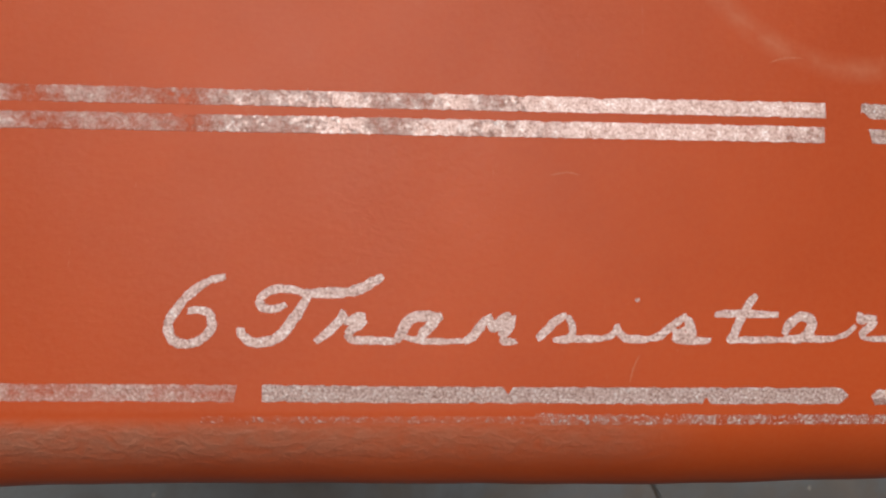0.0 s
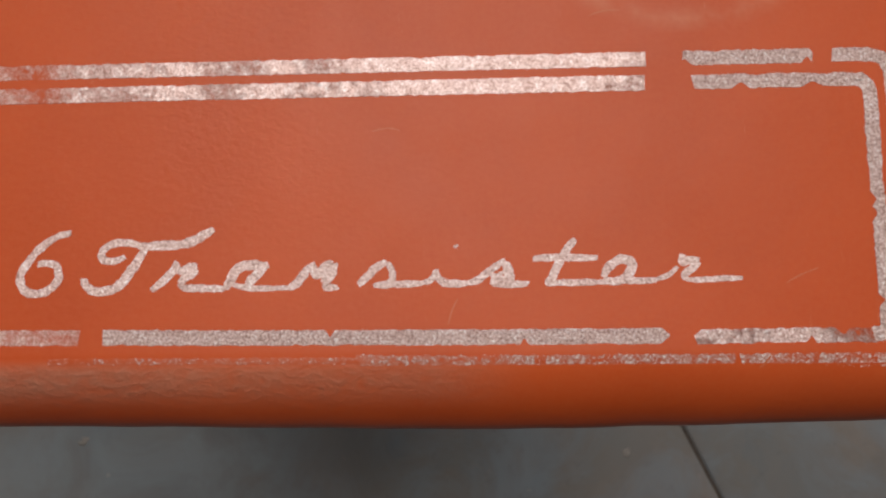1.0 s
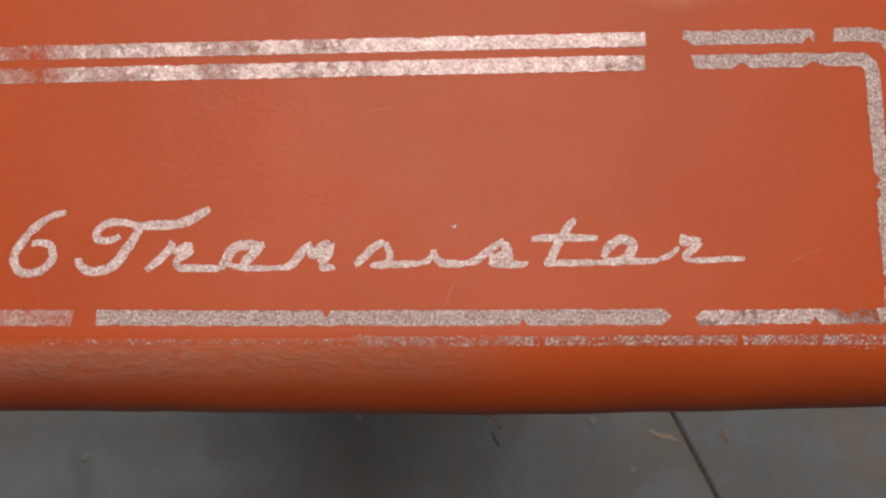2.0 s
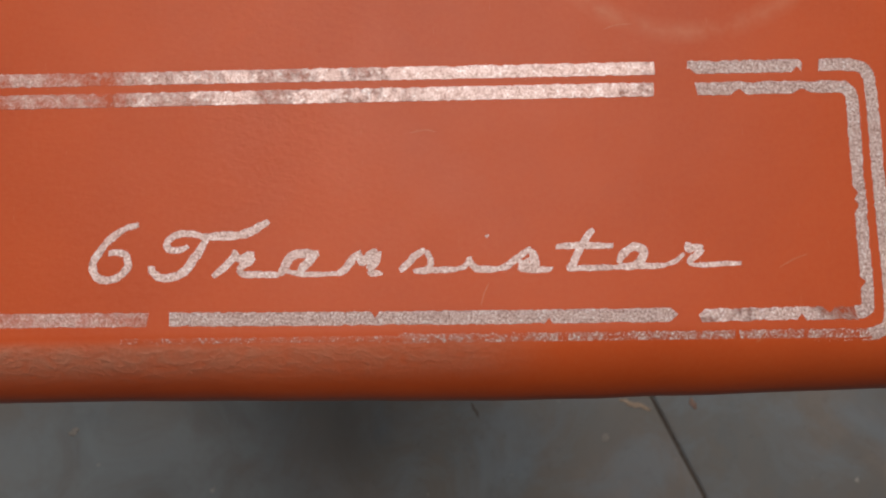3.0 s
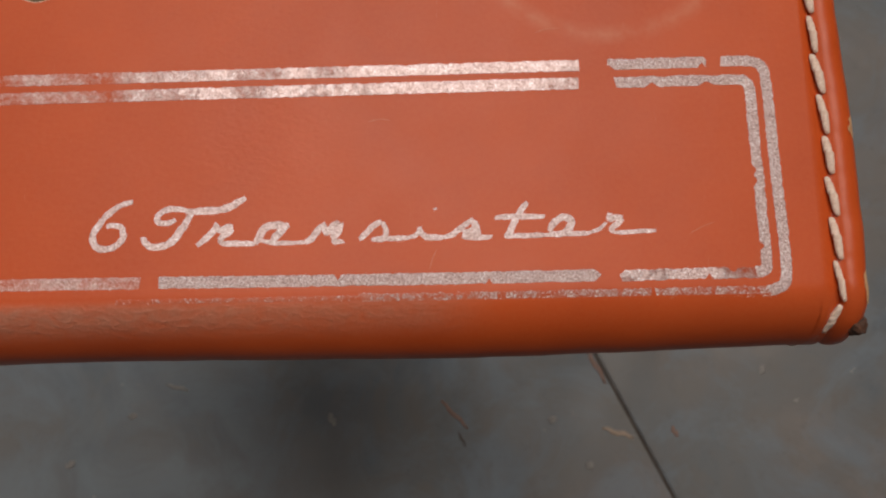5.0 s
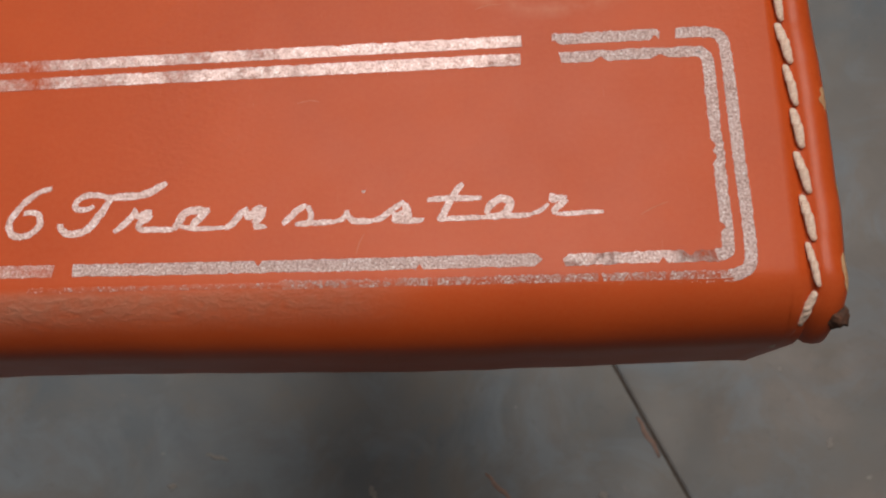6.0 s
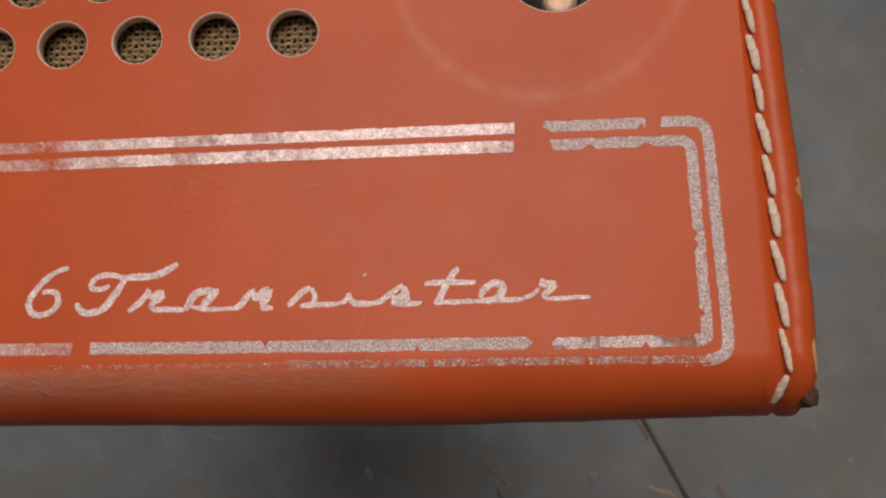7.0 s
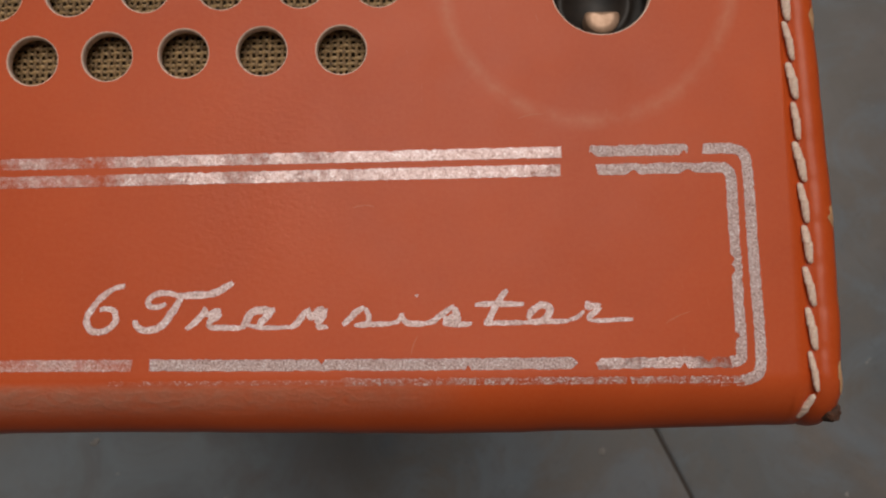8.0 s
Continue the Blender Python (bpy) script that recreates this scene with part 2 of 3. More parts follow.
# ---- building helpers ----
def part(name, bm, mat, parent=None, label="", smooth=True):
    """Links a bmesh, drawn in millimetres, as one mesh object."""
    me = bpy.data.meshes.new(name)
    bmesh.ops.recalc_face_normals(bm, faces=bm.faces)
    bm.transform(Matrix.Scale(0.001, 4))
    bm.to_mesh(me)
    bm.free()
    me.polygons.foreach_set("use_smooth", [smooth] * len(me.polygons))
    me.materials.append(mat)
    ob = new(name, me)
    ob.parent = parent
    if label:
        tagged(ob, label)
    return ob


def again(ob, name, x, y, z, rz=0.0, scale=(1, 1, 1), rx=0.0):
    """Another piece on the same mesh, at millimetres of its parent."""
    o = new(name, ob.data)
    o.parent = ob.parent
    o.matrix_basis = pose(x / 1000, y / 1000, z / 1000, rx, 0, rz) @ Matrix.Diagonal((*scale, 1))
    return o


def sheet(bm, rows, close=False):
    """Quads between rows of vertices of equal length."""
    for a, b in zip(rows, rows[1:]):
        n = len(a)
        for i in range(n if close else n - 1):
            q = [a[i], a[(i + 1) % n], b[(i + 1) % n], b[i]]
            q = [v for k, v in enumerate(q) if v not in q[:k]]
            if len(q) > 2:
                bm.faces.new(q)


def tube(bm, pts, radii, sides=8, flat=1.0, caps=True):
    rows = []
    for i, p in enumerate(pts):
        d = (pts[min(i + 1, len(pts) - 1)] - pts[max(i - 1, 0)]).normalized()
        s = d.cross(Vector((0, 0, 1)))
        s = s.normalized() if s.length > 1e-4 else Vector((1, 0, 0))
        u = s.cross(d)
        rows.append([bm.verts.new(p + radii[i] * (math.cos(a) * s + flat * math.sin(a) * u)) for a in [math.tau * k / sides for k in range(sides)]])
    sheet(bm, rows, True)
    if caps:
        bm.faces.new(rows[0])
        bm.faces.new(rows[-1])


def spline(pts, step=0.12):
    """Catmull-Rom through the control points, at even steps."""
    p = [Vector((*q, 0)) for q in pts]
    p = [2 * p[0] - p[1], *p, 2 * p[-1] - p[-2]]
    out = []
    for a, b, c, d in zip(p, p[1:], p[2:], p[3:]):
        n = max(2, int((c - b).length / step))
        for k in range(n):
            t = k / n
            out.append(0.5 * (2 * b + (c - a) * t + (2 * a - 5 * b + 4 * c - d) * t * t + (3 * b - a - 3 * c + d) * t ** 3))
    return out + [p[-2]]


# ---- the radio's leather case ----
X_L, X_R, Y_B, Y_T = -122.0, 55.0, -40.9, 60.0   # the flat of the front
BEND, DEEP = 6.0, 31.0                          # radius of the rounded rim, depth of the case
HOLE, RIM = 3.28, 3.12                          # speaker holes: outer and inner radius
DIAL = (32.9, 7.7, 6.5)                         # opening over the tuning shaft


def rim_y(x):
    return -0.72 + 0.35 * (x + 40) / 95 - 0.6 * math.exp(-((x - 14) / 22) ** 2) + 0.22 * noise.noise(Vector((x * 0.045, 3.1, 0))) + 0.10 * noise.noise(Vector((x * 0.16, 7.7, 0)))


# section of the rolled rim: out and down from the flat, turning faster at first
BENT = [(0.0, 0.0, 0.0)]
for i in range(60):
    a = math.pi / 2 * ((i + 0.5) / 60) ** 0.62
    BENT.append((BENT[-1][0] + math.cos(a), BENT[-1][1] - math.sin(a), math.pi / 2 * ((i + 1) / 60) ** 0.62))
BENT = [(o * BEND / BENT[-1][0], z * BEND / BENT[-1][0], a) for o, z, a in BENT]


def drop(x, y):
    """Height of the front leather at x, y: flat, then rolled over at the lower rim."""
    s = Y_B - 0.6 - y
    if s <= 0:
        return 0.0
    for (o0, z0, _), (o1, z1, _) in zip(BENT, BENT[1:]):
        if s <= o1:
            return z0 + (z1 - z0) * (s - o0) / (o1 - o0)
    return BENT[-1][1]


def roll(k):
    """Out and down along the rolled rim: k 0 to 1 turns the bend, past 1 runs down the side."""
    if k <= 1:
        return BENT[round(k * 60)][:2]
    return BEND - 1.5 * (k - 1), BENT[-1][1] - (k - 1) * (DEEP + BENT[-1][1])


holes = []
for row in range(6):
    for col in range(9):
        bow = min(col, 5) - (0.47 if row % 2 else 0.0)
        hx, hy = -10.0 * col + (4.7 if row % 2 else 0.0) + 0.12 * max(0.0, bow - 1) ** 2, 8.72 * row - 0.35
        holes.append((hx, hy - 0.065 * bow * bow - 0.5 * max(0, col - 5)))


def circle(cx, cy, r, n):
    return [(cx + r * math.cos(math.tau * i / n), cy + r * math.sin(math.tau * i / n)) for i in range(n)]


radio = tagged(new("portable_radio"), "tan leather-cased transistor radio with silver stamped lettering", "radio", kind="thing")
radio.location = (0, 0, LIFT / 1000)

bm = bmesh.new()
turns = []    # inner point, outward direction
xs = [X_R - i * 1.5 for i in range(int((X_R - X_L) / 1.5) + 1)]
for x in xs:
    turns.append((x, Y_B, 0, -1))
for i in range(1, 8):
    turns.append((xs[-1], Y_B, -math.sin(i * math.pi / 16), -math.cos(i * math.pi / 16)))
for i in range(26):
    turns.append((xs[-1], Y_B + (Y_T - Y_B) * i / 25, -1, 0))
for i in range(1, 8):
    turns.append((xs[-1], Y_T, -math.cos(i * math.pi / 16), math.sin(i * math.pi / 16)))
for x in reversed(xs[::3]):
    turns.append((x, Y_T, 0, 1))
inner = {}
first = []
for x, y, dx, dy in turns:
    inner.setdefault((x, y), None)
    if inner[(x, y)] is None:
        inner[(x, y)] = bm.verts.new((x, y, 0))
    first.append(inner[(x, y)])
rows = [first]
for k in [0.0, *[i / 15 for i in range(1, 16)], 1.15, 1.4, 1.7, 2.0]:
    o, z = roll(k)
    row = []
    for x, y, dx, dy in turns:
        w = rim_y(x) * min(1, k * 1.4) if dy < -0.9 else 0.0
        row.append(bm.verts.new((x + dx * (0.6 + o), y + dy * (0.6 + o) + w, z)))
    rows.append(row)
sheet(bm, rows)
loop = list(inner.values())
edges = []
for a, b in zip(loop, [*loop[1:], loop[0]]):
    edges.append(bm.edges.get((a, b)) or bm.edges.new((a, b)))
for cx, cy, r, n in [(hx, hy, HOLE, 28) for hx, hy in holes] + [(*DIAL, 56)]:
    vs = [bm.verts.new((px, py, 0)) for px, py in circle(cx, cy, r, n)]
    edges += [bm.edges.new((vs[i], vs[(i + 1) % n])) for i in range(n)]
bmesh.ops.triangle_fill(bm, edges=edges, use_beauty=True, normal=(0, 0, 1))
front = part("front_leather", bm, LEATHER, radio, "smooth tan leather front with punched speaker holes")

# back of the case, closing the tray
bm = bmesh.new()
bmesh.ops.create_cube(bm, size=1, matrix=Matrix.LocRotScale(((X_L + X_R) / 2 - 2, (Y_T + Y_B) / 2, -DEEP + 1.2), None, (X_R - X_L + 7, Y_T - Y_B + 10.4, 2.4)))
bmesh.ops.bevel(bm, geom=bm.edges[:], offset=0.9, segments=2, affect="EDGES")
part("back_panel", bm, LEATHER_EDGE, radio)

# stitched seam along the end: groove, rolled welt and its underside, swept round the lower rim
PROFILE = [(55.0, 0), (55.6, 0), (56.2, -0.15), (56.8, -0.60), (57.3, -0.55), (57.9, -0.05), (58.8, 0.22), (59.8, 0.10), (60.6, -0.45), (61.05, -1.3), (61.1, -2.2), (60.9, -3.1), (60.0, -3.6), (57.8, -3.7), (57.0, -4.0)]


def seam_x(y):
    """The seam leans a little outwards towards the lower corner."""
    return -1.15 * max(0.0, min(1.8, (y + 25) / 28.0))


path = []     # y, z, normal y, normal z
for i in range(8, 0, -1):
    o, z, a = BENT[i * 60 // 9]
    path.append((Y_T + 0.6 + o, z, math.sin(a), math.cos(a)))
for i in range(200):
    path.append((Y_T + (Y_B - Y_T) * i / 199, 0, 0, 1))
for i in range(10):
    o, z, a = BENT[i * 60 // 9]
    path.append((Y_B - 0.6 - o, z, -math.sin(a), math.cos(a)))
bm = bmesh.new()
rows = []
for j, (y, z, ny, nz) in enumerate(path):
    row = []
    for i, (x, h) in enumerate(PROFILE):
        wob = 0.13 * noise.noise(Vector((x * 0.2, y * 0.3, 1.5))) if i > 5 else 0.0
        pinch = -0.09 * max(0.0, math.cos(math.tau * (y + 38.4) / 5.15)) ** 3 if 4 <= i <= 7 else 0.0
        w = rim_y(55.0) * min(1.0, max(0.0, (Y_B - y) / 4))
        end = max(0.0, (j - len(path) + 6) / 5)
        hh = h * (1 - 0.35 * end * (i > 4)) + wob * 0.6 + pinch
        row.append(bm.verts.new((x + wob + seam_x(y) * min(1.0, i / 2) - 0.8 * end * (i > 7), y + ny * hh + w, z + nz * hh)))
    rows.append(row)
sheet(bm, rows)
welt = part("seam_welt", bm, LEATHER_EDGE, radio, "rolled dark tan leather welt beside the stitching")

# end wall under the welt and the last part of the lower rim
bm = bmesh.new()
rows = []
for k in [0.0, 0.3, 0.6, 0.8, 1.0, 1.4, 2.0]:
    o, z = roll(k)
    rows.append([bm.verts.new((x, Y_B - 0.6 - o + rim_y(55.0) * min(1, k * 1.4), z - 0.3 * (x > 56))) for x in (55.0, 55.8, 56.5, 56.9)])
sheet(bm, rows)
col = [bm.verts.new((56.9, y, z)) for y, z in [(Y_T + 5.8, -4.0), (Y_T + 5.8, -DEEP), (Y_B - 5.6, -DEEP), (Y_B - 5.6, -4.0)]]
bm.faces.new(col)
part("end_wall", bm, LEATHER_EDGE, radio)

# frayed tip of the welt at the corner
bm = bmesh.new()
bmesh.ops.create_icosphere(bm, subdivisions=5, radius=1.0, matrix=Matrix.LocRotScale((60.1, -45.9, -3.7), Euler((0.5, 0.35, 0.3)), (1.15, 1.45, 1.4)))
for v in bm.verts:
    v.co += 0.34 * noise.noise_vector(v.co * 0.9) + 0.16 * noise.noise_vector(v.co * 2.4) + 0.03 * noise.noise_vector(v.co * 6.0)
part("frayed_corner", bm, FRAY, radio, "dark frayed leather corner")

# bare patches where the dye has worn off the welt
def welt_point(i, y, lift):
    x, h = PROFILE[i]
    wob = 0.13 * noise.noise(Vector((x * 0.2, y * 0.3, 1.5)))
    w = rim_y(55.0) * min(1.0, max(0.0, (Y_B - y) / 4))
    return (x + wob + seam_x(y) + lift, y + w, drop(60, y) + h + 0.6 * wob + 0.4 * lift)


for py, length, first, last in ((-41.6, 3.8, 7, 9), (-22.0, 2.8, 7, 9), (-10.0, 1.5, 8, 9), (-32.5, 1.5, 8, 9), (3.2, 3.2, 7, 9), (-3.2, 1.4, 8, 9), (-16.0, 1.3, 8, 9), (8.5, 2.0, 8, 9)):
    bm = bmesh.new()
    rows = []
    for k in range(13):
        t = k / 12
        y = py + (t - 0.5) * length
        m = 0.5 * (first + last)
        spread = (0.15 + 0.85 * math.sin(math.pi * t)) * (0.75 + 0.5 * noise.noise(Vector((py, t * 4, 0))))
        row = []
        for f in (-1, -0.5, 0, 0.5, 1):
            u = m + f * spread * 0.5 * (last - first)
            a, b = welt_point(int(u), y, 0.05), welt_point(min(int(u) + 1, 14), y, 0.05)
            row.append(bm.verts.new(Vector(a).lerp(Vector(b), u - int(u))))
        rows.append(row)
    sheet(bm, rows)
    part("worn_patch", bm, RUBBED, radio, "pale bare leather showing at the edge")

# stitches
bm = bmesh.new()
for ply in range(3):
    pts, rad = [], []
    for i in range(25):
        t = i / 24
        swell = math.sin(math.pi * t) ** 0.32
        a = 9.0 * t + math.tau * ply / 3
        pts.append(Vector((0.24 * (t - 0.5) * 2 + 0.14 * swell * math.cos(a), -4.9 * (t - 0.5), 0.36 * math.sin(math.pi * t) - 0.12 + 0.13 * swell * math.sin(a))))
        rad.append((0.13 + 0.17 * swell) * (1 + 0.12 * math.sin(t * 23 + 2 * ply)))
    tube(bm, pts, rad, 7, 0.85)
stitch = part("stitch", bm, THREAD, radio)
ys = [-41.0 + 5.15 * i for i in range(20)]
stitch.matrix_basis = pose(57.15 / 1000, ys[0] / 1000, -0.0001, 0, 0, 3)
for i, y in enumerate(ys[1:]):
    again(stitch, "stitch", 57.15 + seam_x(y), y, -0.05, 2 + 3 * math.sin(i * 2.1), (1.25 + 0.15 * math.sin(i * 3.3), 1 + 0.05 * math.cos(i * 1.7), 1))
again(stitch, "stitch", 56.75, -45.3, drop(56, -45.3) - 0.2, -30, (1.2, 0.95, 1), 50)
again(stitch, "stitch", 55.2, -47.35, -10.5, -25, (0.8, 0.9, 0.8), 84)

# punched rims of the speaker holes
bm = bmesh.new()
rows = []
for r, z in ((HOLE, 0.0), (HOLE - 0.05, -0.02), (HOLE - 0.13, -0.10), (RIM - 0.02, -0.3), (RIM - 0.06, -0.8), (RIM - 0.04, -1.3), (RIM + 0.9, -1.4)):
    rows.append([bm.verts.new((r * math.cos(a), r * math.sin(a), z)) for a in [math.tau * k / 28 for k in range(28)]])
sheet(bm, rows, True)
punched = part("punched_rim", bm, RAW, radio, "pale raw leather edge of a punched hole")
punched.matrix_basis = pose(holes[0][0] / 1000, holes[0][1] / 1000, 0)
for i, (hx, hy) in enumerate(holes[1:]):
    again(punched, "punched_rim", hx, hy, 0, 13 * i)

# speaker cloth: plain weave over a dark board
bm = bmesh.new()
bmesh.ops.create_cube(bm, size=1, matrix=Matrix.LocRotScale((-37, 21, -4.5), None, (104, 62, 0.8)))
part("speaker_board", bm, DARK, radio)
bm = bmesh.new()
PITCH = 0.80


def strand(bm, along, at, lo, hi, odd):
    n = int((hi - lo) / PITCH * 2)
    wob = 0.05 * math.sin(at * 5.3)
    rows = []
    for i in range(n + 1):
        u = lo + i * PITCH / 2
        up = 0.19 * math.sin(math.pi * (u / PITCH + odd))
        w = 0.225 + 0.05 * noise.noise(Vector((u * 1.3, at * 2.1, odd)))
        c = at + wob + 0.06 * noise.noise(Vector((u * 0.35, at, 4.0 + odd)))
        ring = []
        for dw, dz in ((-w, 0), (-w * 0.55, 0.13), (w * 0.55, 0.13), (w, 0)):
            ring.append(bm.verts.new((u, c + dw, -3.05 + up + dz) if along else (c + dw, u, -3.05 + up + dz)))
        rows.append(ring)
    sheet(bm, rows)


# the parts of the cloth behind the lower rows of holes
for i in range(28):
    strand(bm, True, -5.2 + i * PITCH, -52.0, 9.0, i % 2)
tagged(part("cloth_weft", bm, CLOTH, radio, "golden brown weft of the speaker cloth"), kind="stuff")
bm = bmesh.new()
for i in range(76):
    strand(bm, False, -52.0 + i * PITCH, -5.4, 17.0, (i + 1) % 2)
tagged(part("cloth_warp", bm, CLOTH_DARK, radio, "dark brown warp of the speaker cloth"), kind="stuff")

# tuning shaft in its opening
bm = bmesh.new()
rows = []
for r, z in ((DIAL[2], 0.0), (DIAL[2] - 0.12, -0.05), (DIAL[2] - 0.2, -0.3), (DIAL[2] - 0.22, -1.9)):
    rows.append([bm.verts.new((DIAL[0] + r * math.cos(a), DIAL[1] + r * math.sin(a), z)) for a in [math.tau * k / 56 for k in range(56)]])
sheet(bm, rows, True)
part("dial_rim", bm, RAW, radio, "thin pale cut edge round the dial opening")
bm = bmesh.new()
rows = []
for r, z in ((7.4, -2.0), (7.2, -6.0), (5.4, -7.0), (5.0, -6.2), (4.2, -6.0), (3.8, -7.6), (0.01, -7.8)):
    rows.append([bm.verts.new((DIAL[0] + r * math.cos(a), DIAL[1] + r * math.sin(a), z)) for a in [math.tau * k / 40 for k in range(40)]])
sheet(bm, rows, True)
part("dial_cup", bm, CUP, radio, "dark metal cup round the shaft")
bm = bmesh.new()
rows = []
for r, z in ((2.3, -8.0), (2.3, -5.4), (2.1, -5.0), (1.2, -4.95), (0.01, -4.9)):
    ring = []
    for k in range(40):
        a = math.tau * k / 40
        ring.append(bm.verts.new((DIAL[0] + 0.9 + r * math.cos(a), DIAL[1] - 2.2 + min(r * math.sin(a), 0.55), z)))
    rows.append(ring)
sheet(bm, rows, True)
part("tuning_shaft", bm, BRASS, radio, "flattened brass tuning shaft")

# small dark studs along the back of the lower side
bm = bmesh.new()
bmesh.ops.create_icosphere(bm, subdivisions=2, radius=1.0, matrix=Matrix.LocRotScale((0, 0, 0), None, (1.6, 0.75, 0.9)))
stud = part("stud", bm, STUD, radio)
stud.matrix_basis = pose(0.0292, -0.0460, -0.0300)
again(stud, "stud", 51.0, -45.7, -30.0)


# ---- stamped foil: the framed panel ----
layer = [0]


def band(bm, pts, width, rag=0.16, taper=0.0, step=0.14, swell=1.08, lift=0.014, slant=0.45, notches=()):
    """A thin strip of foil along the control points, with ragged edges, lying on the leather."""
    layer[0] += 1
    z0 = lift + 0.004 * (layer[0] % 7)
    p = spline(pts, step)
    rows = []
    for i, c in enumerate(p):
        d = (p[min(i + 1, len(p) - 1)] - p[max(i - 1, 0)]).normalized()
        s = Vector((-d.y, d.x, 0))
        t = i / max(1, len(p) - 1)
        w = swell * width / 2 * (1 - taper * abs(2 * t - 1) ** 3)
        bite = 0.7 * rag * min(0.0, noise.noise(c * 0.62 + Vector((layer[0] * 3.7, 1.3, 4))) + 0.12) * 4
        e = [c + s * side * w * (1 + (bite if side > 0 else 0.25 * bite) + rag * (noise.noise(c * 1.9 + Vector((side * 9.1, layer[0], 0))) + 0.7 * noise.noise(c * 4.6 + Vector((side * 5.3, layer[0], 2))))) for side in (1, -1)]
        for nx, ny, r in notches:
            e = [c + (q - c) * min(1.0, (q - Vector((nx, ny, 0))).length / r) for q in e]
        for end in (0, len(p) - 1):
            near = max(0.0, 1 - (c - p[end]).length / 0.9) if slant else 0.0
            if near:
                e = [q + d * slant * near * width * noise.noise(p[end] * 0.7 + Vector((7.3 * k, layer[0] * 1.7, 5))) for k, q in enumerate(e)]
        row = []
        for q in [e[0].lerp(e[1], f) for f in (0, 0.25, 0.5, 0.75, 1)]:
            row.append(bm.verts.new((q.x, q.y, drop(q.x, q.y) + z0 + 0.00004 * i)))
        rows.append(row)
    sheet(bm, rows)


def line(name, mat, label, *runs, notches=()):
    bm = bmesh.new()
    for pts, width, rag in runs:
        band(bm, pts, width, rag * 0.7, lift=0.004 if name == "lower_line" else 0.014, notches=notches)
    return part(name, bm, mat, radio, label)


def top_y(x):
    return -13.85 + 0.0135 * (x - 20.8)


line("outer_line", FOIL_TOP, "silver foil border line", ([(-118, top_y(-118)), (-60, top_y(-60)), (-20, top_y(-20)), (27.5, top_y(27.5))], 1.30, 0.16))
line("outer_line", FOIL, "silver foil border line", ([(30.8, top_y(31)), (36, top_y(36)), (43.3, top_y(43))], 1.30, 0.22), notches=((42.6, -14.3, 0.75), (43.6, -13.0, 0.8), (31.0, -14.4, 0.75)))
line("outer_line", FOIL, "silver foil border line turning the corner", ([(44.9, top_y(45)), (47.6, top_y(48)), (49.3, -13.75), (50.1, -14.9), (50.3, -17.5), (50.55, -28), (50.85, -36.5), (50.75, -40.2), (50.2, -41.4), (48.6, -42.0)], 1.25, 0.18))
line("inner_line", FOIL_TOP, "silver foil inner border line", ([(-118, top_y(-118) - 2.3), (-60, top_y(-60) - 2.3), (-20, top_y(-20) - 2.28), (27.3, top_y(27.3) - 2.28)], 1.36, 0.16))
line("inner_line", FOIL, "silver foil inner border line turning the corner", ([(31.6, -16.05), (38, -15.95), (46.4, -15.85), (47.5, -16.05), (48.05, -16.7), (48.2, -17.9), (48.3, -24), (48.45, -31.2), (48.55, -36.0), (48.55, -38.6), (48.3, -39.45), (47.2, -39.75)], 1.25, 0.2), notches=((36.2, -16.75, 0.85), (42.9, -16.8, 1.0), (47.5, -27.3, 0.75), (47.5, -28.6, 0.8), (47.8, -36.6, 0.6)))
line("inner_line", FOIL_END, "partly worn silver foil inner border line", ([(47.4, -39.78), (40, -39.75), (35, -39.8), (31.0, -39.85)], 1.2, 0.26), notches=((44.5, -39.1, 0.7), (41.6, -40.4, 0.5), (30.9, -39.2, 0.7)))
line("inner_line", FOIL, "silver foil lower border line", ([(28.7, -39.75), (10, -39.75), (-8, -39.7), (-23.0, -39.6)], 1.30, 0.16), notches=((28.8, -40.4, 0.8), (28.8, -39.1, 0.7), (-2.2, -39.0, 0.45), (15.5, -40.4, 0.4)))
line("inner_line", FOIL_WORN, "worn silver foil lower border line", ([(-25.2, -39.62), (-40, -39.55), (-70, -39.5), (-118, -39.4)], 1.30, 0.2))
line("lower_line", FOIL_RUBBED, "rubbed remains of a silver foil line", ([(49.2, -42.0), (42, -42.05), (35.0, -42.1)], 1.25, 0.35))
line("lower_line", FOIL_RUBBED, "rubbed remains of a silver foil line", ([(34.3, -42.1), (20, -42.1), (8, -42.1), (0, -42.0)], 1.3, 0.35))
line("lower_line", FOIL_RUBBED, "sparse specks left of a silver foil line", ([(0.4, -41.85), (-12, -41.8), (-28, -41.8)], 0.55, 0.5))
line("foil_fleck", FOIL_WORN, "fleck of silver foil", ([(-46.4, -22.6), (-45.6, -22.9), (-45.2, -23.4)], 0.7, 0.5))

